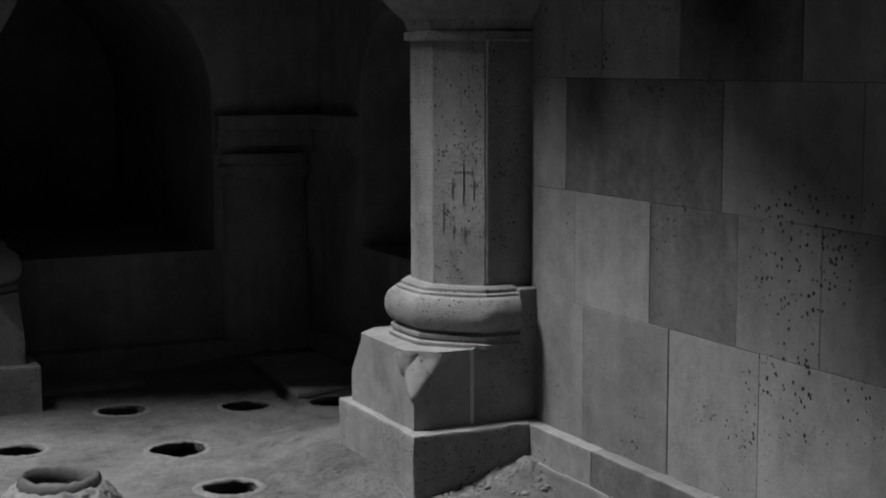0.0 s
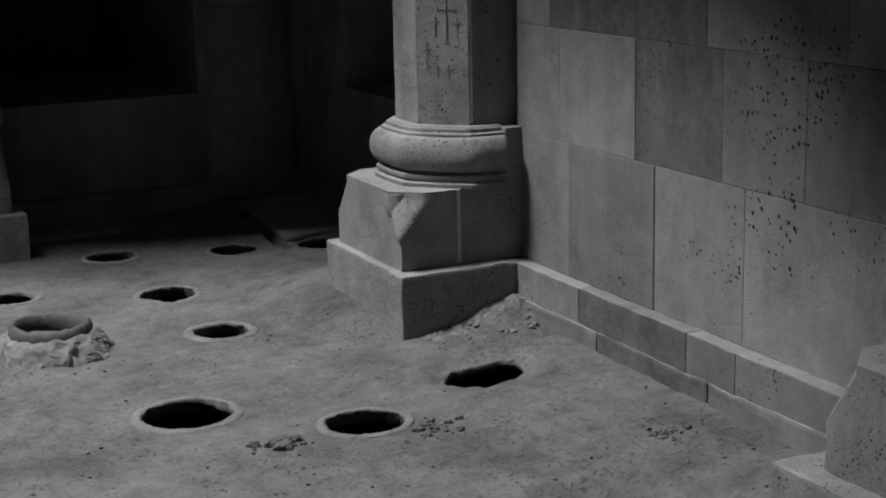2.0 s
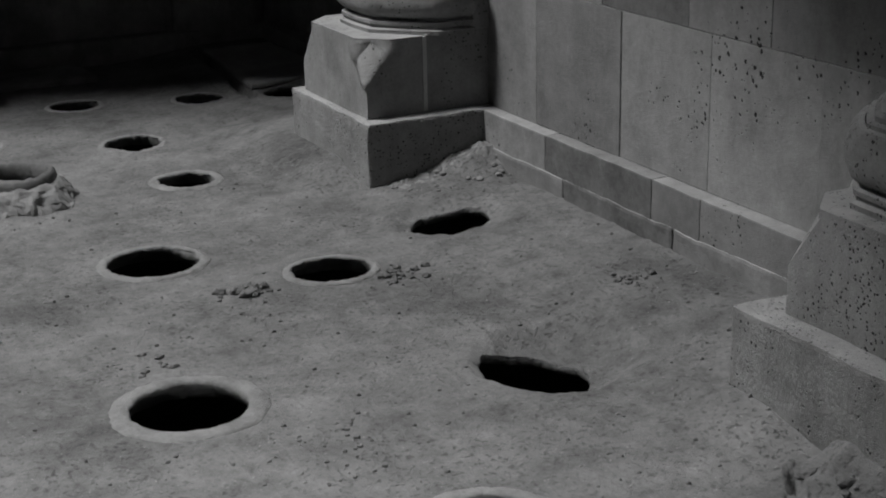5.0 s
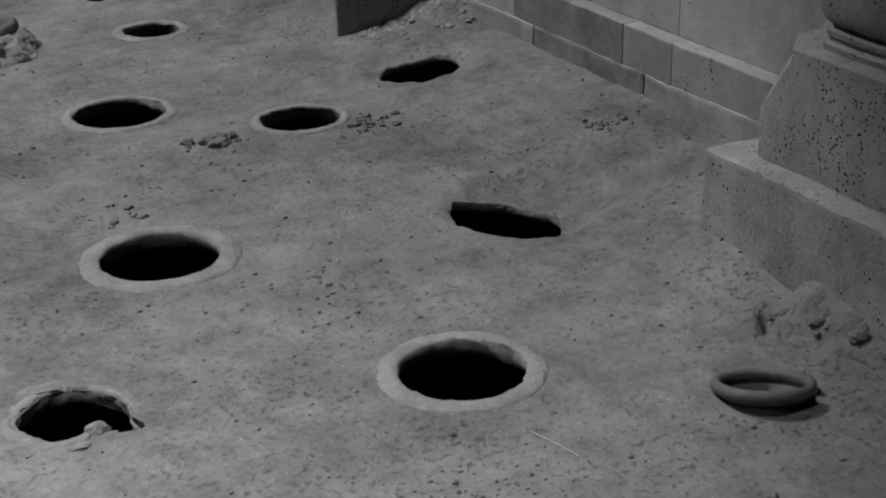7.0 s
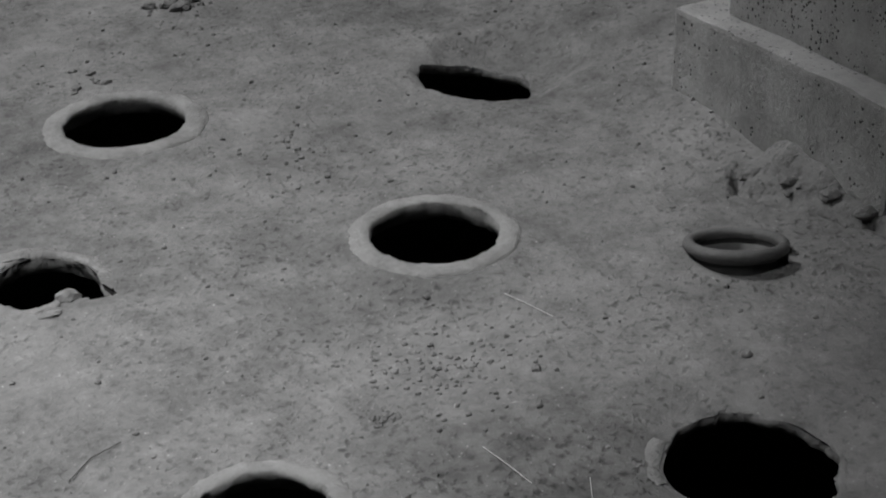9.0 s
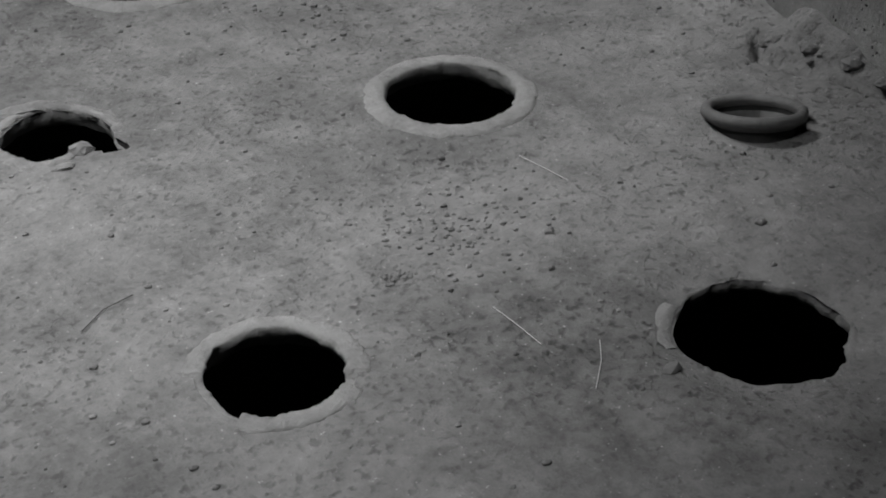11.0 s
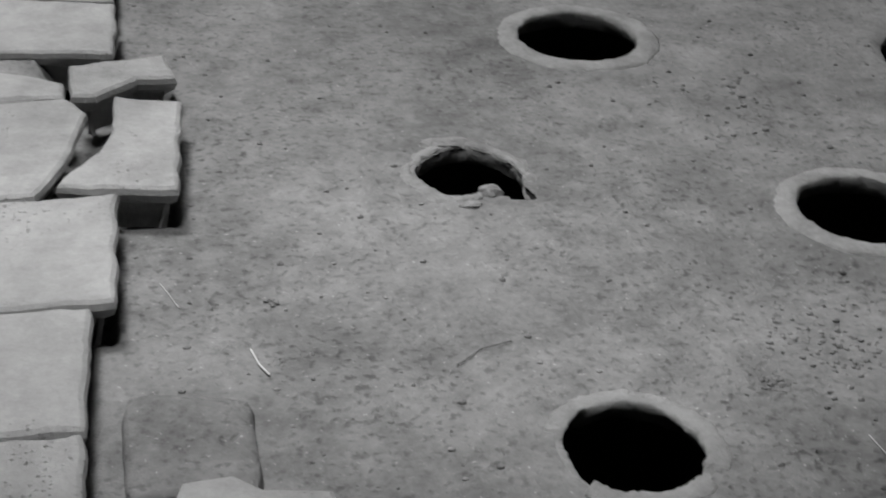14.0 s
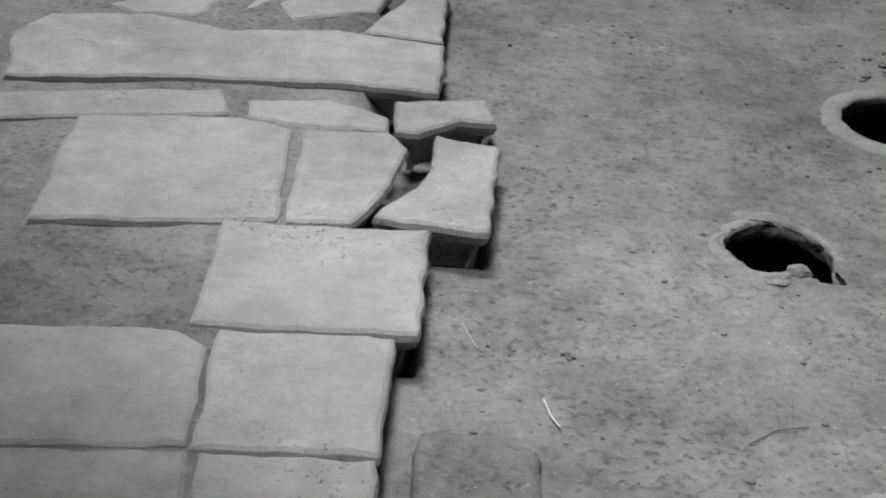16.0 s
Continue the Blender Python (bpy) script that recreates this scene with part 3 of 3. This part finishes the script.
# ---- jars ----
def build_jar(jar):
    name, x, y, r, rim, lift, uneven, squash = jar
    label = {"mound": "buried clay jar with a thick rim in a rough plaster mound",
             "collar": "dark clay jar neck standing tilted out of the earth floor",
             "broken": "buried clay jar with a broken pale rim",
             "pit": "rimless buried jar mouth in a shallow earth hollow",
             "big": "wide rimless jar mouth broken through the earth floor",
             "bare_j": "rimless jar mouth half filled by earth at the pillar foot",
             "far_c": "jar mouth partly hidden behind the pillar plinth"}.get(name, "buried clay storage jar with a pale flush rim")
    t = thing("storage_jar", label, "jar", "storage jars sunk in the floor", at=(x, y, 0))
    n = 120
    angles = [2 * math.pi * i / n for i in range(n)]
    edge = [outline(jar, a) for a in angles]
    zg = [ground_z(x + math.cos(a) * (e + rim * 0.5), y + math.sin(a) * (e + rim * 0.5)) for a, e in zip(angles, edge)]

    def loop(dr, dz, seed=0.0, rag=0.0):
        out = []
        for a, e, g in zip(angles, edge, zg):
            k = rag * (0.7 * noise.noise(Vector((math.cos(a) * 2.3, math.sin(a) * 2.3, seed + x))) + 0.35 * noise.noise(Vector((math.cos(a) * 15, math.sin(a) * 15, seed + x))))
            out.append((math.cos(a) * (e + dr + k), math.sin(a) * (e + dr + k), (g if dz > -0.2 else 0) + dz))
        return out

    inner = -0.006
    if rim == 0:
        bm = bmesh.new()
        rings(bm, [loop(0.012, -0.002), loop(0.004, -0.01, 1, 0.008), loop(0.012, -0.03, 2, 0.008), loop(0.05, -0.07), loop(0.14, -0.2), loop(0.22, -0.45), loop(0.2, -0.7), loop(0.05, -1.1), loop(-r * 0.7, -1.25)], cap=False)
        part("vessel", bm, CLAY_SHADED, t, smooth=True)
        if name == "broken":
            bm = bmesh.new()
            ringset = [loop(0.042, -0.008, 3, 0.03), loop(0.026, 0.003, 4, 0.024), loop(0.010, 0.006, 5, 0.014), loop(0.0, 0.0, 6, 0.014), loop(0.003, -0.022, 7, 0.008), loop(0.012, -0.042, 7, 0.004)]
            for lp in ringset:
                for i, a in enumerate(angles):
                    off = (a + 0.86 + math.pi) % (2 * math.pi) - math.pi
                    lp[i] = (lp[i][0], lp[i][1], lp[i][2] - 0.03 * math.exp(-(off / 0.4) ** 2))
            rings(bm, ringset)
            part("lip", rough(bm, 0.006, 38), PLASTER, t, "pale crumbling broken rim", True)
            for px, py, size in ((-0.03, 0.125, (0.06, 0.022, 0.016)), (0.022, -0.092, (0.026, 0.018, 0.016)), (-0.03, -0.14, (0.026, 0.012, 0.006))):
                bm = bmesh.new()
                rock(bm, px, py, 0.004, size, px * 50)
                part("shard", bm, PLASTER, t, "pale broken lump of the rim")
            return t
        bm = bmesh.new()
        rings(bm, [loop(0.02, -0.006, 3, 0.012), loop(0.006, 0.003, 4, 0.010), loop(-0.002, -0.002, 5, 0.016), loop(0.0, -0.02, 6, 0.012), loop(0.01, -0.03)])
        part("lip", rough(bm, 0.003, 50), EARTH, t, "ragged crumbling earth lip", True)
        if name == "big":
            bm = bmesh.new()
            arc = range(42, 58)
            keep = [loop(0.004, -0.008), loop(0.006, 0.006), loop(0.03, 0.007, 8, 0.01), loop(0.04, -0.006, 8, 0.01)]
            rings(bm, [[lp[i] for i in arc] for lp in keep], close=False)
            part("rim_fragment", rough(bm, 0.002, 60), PLASTER, t, "pale remnant of the rim", True)
        return t
    if name == "collar":
        tilt = Matrix.Translation((0, 0, 0.014)) @ Matrix.Rotation(radians(-12), 4, "X") @ Matrix.Rotation(radians(6), 4, "Y")
        bm = bmesh.new()
        prof = [(rim * 0.1, -0.07), (rim * 0.1, -0.016)]
        prof += [(rim * 0.5 + rim * 0.62 * math.cos(radians(b)), 0.006 + 0.013 * math.sin(radians(b))) for b in range(-80, 181, 20)] + [(0.001, -0.004)]
        gap = range(103, 108)
        loops = [[tilt @ Vector(p) for p in loop(dr, dz)] for dr, dz in prof]
        for lp in loops:
            for i in gap:
                lp[i] = Vector((lp[i].x, lp[i].y, min(lp[i].z, -0.004)))
        rings(bm, loops)
        part("rim", bm, CLAY, t, "smooth dark clay collar with a chipped lip", True)
        bm = bmesh.new()
        rings(bm, [[tilt @ Vector(p) for p in loop(dr, dz)] for dr, dz in ((0.002, -0.002), (0.003, -0.012), (0.004, -0.035), (0.010, -0.06))])
        part("neck", bm, CLAY_SHADED, t, "inside of the jar neck, coloured dark for shade", True)
    else:
        bm = bmesh.new()
        prof = [(0.020, -0.045), (0.010, -0.03), (0.003, -0.015), (0.0, -0.005), (0.001, lift * 0.2), (rim * 0.10, lift * 0.46), (rim * 0.45, lift * 0.52), (rim * 0.82, lift * 0.40), (rim * 0.97, lift * 0.14), (rim * 1.04, -0.002), (rim * 1.12, -0.014)]
        if name == "mound":
            prof = [(0.02, -0.08), (0.0, -0.03), (0.0, 0.015), (0.012, 0.034), (rim * 0.45, 0.04), (rim * 0.8, 0.028), (rim, 0.0), (rim * 0.8, -0.03)]
        loops = [loop(dr, dz, 0.3 * i, (0.010 if i < 5 else (0.011 if i > 7 else 0.004)) if name != "mound" else 0.003) for i, (dr, dz) in enumerate(prof)]
        for lp in loops:
            for i, p in enumerate(lp):
                q = Vector(p)
                lp[i] = q + noise.noise_vector((q + Vector((x, y, 0))) * 45) * 0.003 + noise.noise_vector((q + Vector((x, y, 0))) * 110) * 0.002
                if name == "near_n" and (52 < i < 74 or 104 < i < 110):
                    lp[i].z -= 0.014
        rings(bm, loops)
        part("rim", bm, CLAY if name == "mound" else PLASTER, t, "pale limewashed rim" if name != "mound" else "thick dark clay lip", True)
    if name == "mound":
        bm = bmesh.new()
        heap = []
        for k in range(12):
            q = k / 11
            ring = []
            for i in range(120):
                a = 2 * math.pi * i / 120
                wide = 0.235 + 0.03 * noise.noise(Vector((math.cos(a) * 2.2, math.sin(a) * 2.2, 1)))
                d = 0.14 + (wide - 0.14) * q
                p = Vector((math.cos(a) * d, math.sin(a) * d, 0.098 * (1 - q ** 1.8) - 0.012))
                lump = noise.noise_vector(p * 24) * 0.016 + noise.noise_vector(p * 55) * 0.008
                ring.append(p + lump * (0.4 + 0.6 * q))
            heap.append(ring)
        rings(bm, heap)
        part("mound", bm, RUBBLE, t, "rough lumpy plaster mound round the neck")
    bm = bmesh.new()
    prof = [(0.018, -0.038), (0.05, -0.06), (0.14, -0.17), (0.22, -0.45), (0.22, -0.8), (0.04, -1.2), (-r * 0.75, -1.3)]
    rings(bm, [loop(dr, dz) for dr, dz in prof])
    part("vessel", bm, CLAY_SHADED, t, smooth=True)
    return t


for jar in JARS:
    build_jar(jar)


# ---- paving slabs at the edge of the earth floor ----
def slab(top, corners, parent, seed):
    """A worn stone slab with the given corners in plan."""
    pts = [Vector(c) for c in corners]
    mid = sum(pts, Vector((0, 0))) / len(pts)
    ring = []
    for a, b in zip(pts, pts[1:] + pts[:1]):
        n = max(1, int((b - a).length / 0.025))
        for i in range(n):
            p = a.lerp(b, i / n)
            j = noise.noise_vector(Vector((p.x * 14, p.y * 14, seed))) * 0.008 + noise.noise_vector(Vector((p.x * 50, p.y * 50, seed))) * 0.003
            ring.append(Vector((p.x + j.x, p.y + j.y)))
    n = len(ring)

    def inset(d, z):
        out = []
        for i, p in enumerate(ring):
            t = (ring[(i + 1) % n] - ring[i - 1])
            nrm = Vector((t.y, -t.x))
            nrm = nrm.normalized() if nrm.length else nrm
            s = 1 if area < 0 else -1
            q = p + nrm * d * s
            zz = z + 0.003 * noise.noise(Vector((q.x * 20, q.y * 20, seed)))
            out.append((q.x, q.y, zz))
        return out

    area = sum(a.x * b.y - b.x * a.y for a, b in zip(ring, ring[1:] + ring[:1]))
    bm = bmesh.new()
    vs = rings(bm, [inset(0.045, -0.03), inset(0.030, top - 0.05), inset(0.004, top - 0.032), inset(-0.003, top - 0.016), inset(0.001, top - 0.005), inset(0.009, top)])
    bm.faces.new(vs[-1])
    bmesh.ops.triangulate(bm, faces=[f for f in bm.faces if len(f.verts) > 4])
    return part("slab", bm, SLAB, parent)


bm = bmesh.new()
nx, ny = 30, 60
grid = [[bm.verts.new((-1.5 + 1.27 * i / nx, 1.3 + 2.75 * j / ny, 0.070 + 0.006 * noise.noise(Vector((i * 0.35, j * 0.3, 0))) - (0.08 if i == nx or j in (0, ny) else 0) - (0.006 if 20 < j < 31 and i < 22 else 0))) for i in range(nx + 1)] for j in range(ny + 1)]
for j in range(ny):
    for i in range(nx):
        bm.faces.new((grid[j][i], grid[j][i + 1], grid[j + 1][i + 1], grid[j + 1][i]))
pavement = tagged(part("pavement", bm, EARTH, smooth=True), "broken paving of worn stone slabs bedded in earth", "paving", kind="structure")
slab(0.086, [(-1.13, 3.54), (-1.07, 3.67), (-0.83, 3.72), (-0.63, 3.65), (-0.36, 3.69), (-0.09, 3.64), (-0.10, 3.35), (-0.33, 3.37), (-0.72, 3.34), (-1.08, 3.28)], pavement, 0.0)
slab(0.078, [(-1.10, 3.21), (-0.59, 3.31), (-0.56, 3.18), (-1.06, 3.07)], pavement, 3.7)
slab(0.074, [(-0.53, 3.27), (-0.35, 3.30), (-0.21, 3.23), (-0.21, 3.155), (-0.39, 3.15), (-0.52, 3.18)], pavement, 7.4)
slab(0.082, [(-0.20, 3.30), (0.01, 3.34), (0.03, 3.22), (-0.05, 3.215), (-0.10, 3.17), (-0.14, 3.14), (-0.19, 3.145)], pavement, 11.1)
slab(0.080, [(-0.88, 3.12), (-0.53, 3.165), (-0.41, 3.12), (-0.40, 2.715), (-0.50, 2.685), (-0.87, 2.65)], pavement, 14.8)
slab(0.079, [(-0.385, 3.12), (-0.20, 3.14), (-0.16, 3.06), (-0.18, 2.93), (-0.22, 2.80), (-0.25, 2.72), (-0.385, 2.71)], pavement, 18.5)
slab(0.085, [(-0.10, 3.13), (0.04, 3.09), (0.01, 2.71), (-0.10, 2.72), (-0.21, 2.735), (-0.20, 2.78), (-0.135, 2.88), (-0.105, 2.97)], pavement, 22.2)
slab(0.082, [(-0.50, 2.69), (-0.10, 2.705), (-0.11, 2.325), (-0.505, 2.315)], pavement, 25.9)
slab(0.080, [(-0.455, 2.312), (-0.15, 2.322), (-0.16, 1.98), (-0.445, 1.972)], pavement, 29.6)
slab(0.079, [(-0.85, 2.28), (-0.52, 2.305), (-0.465, 2.26), (-0.455, 1.975), (-0.78, 1.95)], pavement, 33.3)
slab(0.076, [(-0.78, 1.945), (-0.45, 1.968), (-0.43, 1.55), (-0.72, 1.55)], pavement, 37.0)
slab(0.078, [(-0.435, 1.968), (-0.16, 1.976), (-0.15, 1.55), (-0.42, 1.55)], pavement, 40.7)
slab(0.082, [(-0.30, 3.70), (-0.20, 3.96), (-0.09, 4.10), (-0.10, 3.67), (-0.16, 3.68)], pavement, 44.4)
slab(0.075, [(-0.53, 3.87), (-0.44, 3.99), (-0.23, 4.05), (-0.28, 3.86), (-0.48, 3.77)], pavement, 48.1)
slab(0.075, [(-0.96, 3.78), (-0.80, 3.95), (-0.66, 3.93), (-0.72, 3.75), (-0.86, 3.735)], pavement, 51.8)
slab(0.070, [(-0.62, 3.80), (-0.58, 3.98), (-0.45, 4.02), (-0.55, 3.86)], pavement, 55.5)

# far floor slab by the niche and the low kerb before the far wall
slab(0.055, [(2.44, 6.88), (2.54, 7.88), (2.92, 7.88), (2.92, 6.93), (2.70, 6.94)], pavement, 77.0)
part("slab", worn_box(1.3, 1.9, 7.62, 8.0, -0.02, 0.03, 0.1, 0.006, 0.01), TUFF_FAR, pavement)


# ---- rubble, stones and litter ----
def rubble():
    bm = bmesh.new()
    rnd = random.Random(4)
    grid = []
    for j in range(26):
        row = []
        for i in range(56):
            x, y = 2.28 + 0.47 * i / 55, 4.90 + 0.225 * j / 25
            p = Vector((x, y, 0))
            lump = abs(noise.noise(p * 18)) * 0.026 + abs(noise.noise(p * 45)) * 0.016
            u = smooth_step((y - 4.93 - 0.05 * noise.noise(p * 7)) / 0.13) * smooth_step((x - 2.27) / 0.1)
            row.append((x, y, ground_z(x, y) - 0.012 + u * (0.004 + lump)))
        grid.append(row)
    rings(bm, grid, close=False)
    for i in range(60):
        x, y = 2.30 + 0.44 * rnd.random(), 5.08 - 0.2 * rnd.random()
        s = 0.002 + 0.011 * rnd.random() ** 3
        rock(bm, x, y, ground_z(x, y) + s * 0.4, (s * 1.3, s, s * 0.8), i * 1.9)
    return tagged(part("rubble", bm, RUBBLE), "crumbled lime rubble against the pillar plinth", "rubble", kind="stuff")


rubble()


def pebbles(seed, mat, share, small, large, label):
    rnd = random.Random(seed)
    bm = bmesh.new()
    spots = [(1.16, 2.14, 0.16, 75), (1.25, 3.05, 0.2, 70), (1.93, 4.18, 0.09, 40), (1.47, 4.28, 0.07, 26), (0.1, 2.2, 0.12, 40), (1.4, 3.4, 0.3, 40), (2.0, 2.75, 0.25, 40)]
    pos = []
    for x, y, s, n in spots:
        pos += [(rnd.gauss(x, s), rnd.gauss(y, s * 0.8)) for _ in range(int(n * share))]
    pos += [(rnd.uniform(-0.1, 2.7), rnd.uniform(1.5, 5.6)) for _ in range(int(1700 * share))]
    for i, (x, y) in enumerate(pos):
        if any(math.hypot(x - j[1], y - j[2]) < j[3] + j[4] + 0.02 for j in JARS) or x > 2.68 or (x < -0.08 and y > 1.6):
            continue
        s = small + large * rnd.random() ** 6
        made = bmesh.ops.create_icosphere(bm, subdivisions=1, radius=s)["verts"]
        z, k = ground_z(x, y), rnd.uniform(0.6, 1.2)
        for v in made:
            d = 1 + 0.4 * noise.noise(v.co * 300 + Vector((i, 0, 0)))
            v.co = Vector((x + v.co.x * d * 1.3, y + v.co.y * d, z + v.co.z * d * k + s * 0.2))
    return tagged(part("pebbles", bm, mat), label, "pebbles", kind="stuff")


pebbles(8, EARTH, 1.3, 0.0013, 0.0055, "small pebbles and crumbs of earth")
pebbles(19, RUBBLE, 0.35, 0.0012, 0.004, "pale grit scattered over the earth")


def loose_stone(x, y, size, seed, label, mat=EARTH, sink=0.2):
    bm = bmesh.new()
    rock(bm, 0, 0, 0, size, seed)
    ob = part("stone", bm, mat)
    ob.location = (x, y, ground_z(x, y) + size[2] * sink)
    return tagged(ob, label, "stone", "loose stones on the floor")


bm = worn_box(-0.105, 0.105, 1.865, 2.125, -0.05, 0.038, 0.02, 0.006, 0.045)
for v in bm.verts:
    v.co.z += 0.010 * noise.noise(v.co * 14) - 0.014 * smooth_step((2.02 - v.co.y) / 0.04) * smooth_step(0.5 + noise.noise(v.co * 9))
tagged(part("stone", rough(bm, 0.010, 10), EARTH, smooth=True), "flat earth-covered stone sunk beside the paving", "stone", "loose stones on the floor")
tagged(slab(0.042, [(-0.02, 1.885), (0.06, 1.89), (0.10, 1.86), (0.20, 1.84), (0.21, 1.77), (0.02, 1.77), (-0.04, 1.80)], None, 91.0), "pale flat broken stone on the earth floor", "stone", "loose stones on the floor").name = "stone"
loose_stone(1.66, 1.90, (0.012, 0.010, 0.010), 9, "small dark pebble on the earth floor", EARTH)
loose_stone(1.30, 2.06, (0.010, 0.008, 0.008), 11, "small dark pebble on the earth floor", EARTH)
loose_stone(1.26, 1.62, (0.018, 0.012, 0.010), 12, "dark chip beside a broken jar mouth", CLAY)


for x, y, a, b, c in ((2.155, 2.485, 0.035, 0.018, 0.012), (2.19, 2.40, 0.030, 0.022, 0.014), (2.225, 2.30, 0.032, 0.020, 0.014), (2.205, 2.26, 0.016, 0.012, 0.009), (2.24, 2.20, 0.034, 0.022, 0.014), (2.165, 2.37, 0.012, 0.010, 0.008)):
    loose_stone(x, y, (a, b, c), x * 9 + y * 17, "rough earth-crusted lump broken from the bank at a pillar foot", EARTH, -0.1)


def debris():
    """Small heaps of flakes and crumbs."""
    rnd = random.Random(21)
    bm = bmesh.new()
    for x, y, s, n, big in ((1.47, 4.28, 0.032, 26, 0.022), (1.96, 4.20, 0.05, 34, 0.015), (2.49, 3.70, 0.04, 22, 0.013), (1.0, 2.08, 0.02, 60, 0.005), (1.16, 2.14, 0.07, 110, 0.0055), (1.28, 2.22, 0.09, 60, 0.0045), (1.05, 2.25, 0.10, 50, 0.004), (0.16, 2.41, 0.012, 8, 0.009), (1.05, 3.86, 0.06, 16, 0.012), (1.30, 3.16, 0.09, 22, 0.008), (1.35, 4.0, 0.08, 10, 0.007)):
        for i in range(n):
            px, py = rnd.gauss(x, s), rnd.gauss(y, s * 0.8)
            if any(math.hypot(px - j[1], py - j[2]) < j[3] + j[4] + 0.02 for j in JARS):
                continue
            q = big * (0.3 + 0.7 * rnd.random() ** 2)
            rock(bm, px, py, ground_z(px, py) + q * 0.3, (q * 1.2, q, q * 0.75), rnd.random() * 90)
    return tagged(part("debris", bm, EARTH), "crumbled flakes of earth and plaster", "debris", kind="stuff")


debris()


def stalk(points, radius, mat, name, label):
    cu = bpy.data.curves.new(name, "CURVE")
    cu.dimensions, cu.bevel_depth, cu.bevel_resolution = "3D", radius, 1
    sp = cu.splines.new("POLY")
    sp.points.add(len(points) - 1)
    for q, (x, y) in zip(sp.points, points):
        q.co = (x, y, ground_z(x, y) + radius + 0.002, 1)
    cu.materials.append(mat)
    return tagged(new(name, cu), label, "litter")


stalk([(1.09, 1.90), (1.10, 1.84), (1.105, 1.77)], 0.0008, STRAW, "straw", "dry pale straw lying on the earth")
stalk([(1.20, 1.74), (1.17, 1.69), (1.12, 1.63)], 0.0007, STRAW, "straw", "dry pale straw lying on the earth")
stalk([(1.40, 2.33), (1.42, 2.26), (1.43, 2.20)], 0.0007, STRAW, "straw", "dry pale straw lying on the earth")
stalk([(0.115, 2.27), (0.125, 2.22), (0.14, 2.19)], 0.002, STRAW, "straw", "short pale scrap of straw on the earth")
stalk([(-0.03, 2.50), (0.0, 2.42)], 0.0007, STRAW, "straw", "dry pale straw lying on the earth")
stalk([(0.46, 2.18), (0.51, 2.22), (0.57, 2.24)], 0.0009, TWIG, "twig", "thin dark twig on the earth")

# ---- dressed blocks of the wall, course by course ----
COURSES = [
    (0.252, 0.745, [5.2, 4.81, 4.26, 3.77, 3.26, 2.85, 2.3, 1.8, 1.3, 0.8]),
    (0.745, 1.155, [5.2, 4.88, 4.38, 3.89, 3.49, 2.95, 2.5, 2.0, 1.5, 0.9]),
    (1.155, 1.565, [5.2, 4.95, 3.98, 3.33, 2.8, 2.2, 1.6, 1.0]),
    (1.565, 1.98, [5.2, 4.7, 4.22, 3.6, 3.1, 2.4, 1.8, 1.1]),
    (1.98, 2.4, [5.2, 4.6, 4.0, 3.4, 2.7, 2.0, 1.3]),
]
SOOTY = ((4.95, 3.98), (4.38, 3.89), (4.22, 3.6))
rnd = random.Random(2)
for z0, z1, joints in COURSES:
    for y1, y0 in zip(joints, joints[1:]):
        out = rnd.uniform(0.0, 0.004)
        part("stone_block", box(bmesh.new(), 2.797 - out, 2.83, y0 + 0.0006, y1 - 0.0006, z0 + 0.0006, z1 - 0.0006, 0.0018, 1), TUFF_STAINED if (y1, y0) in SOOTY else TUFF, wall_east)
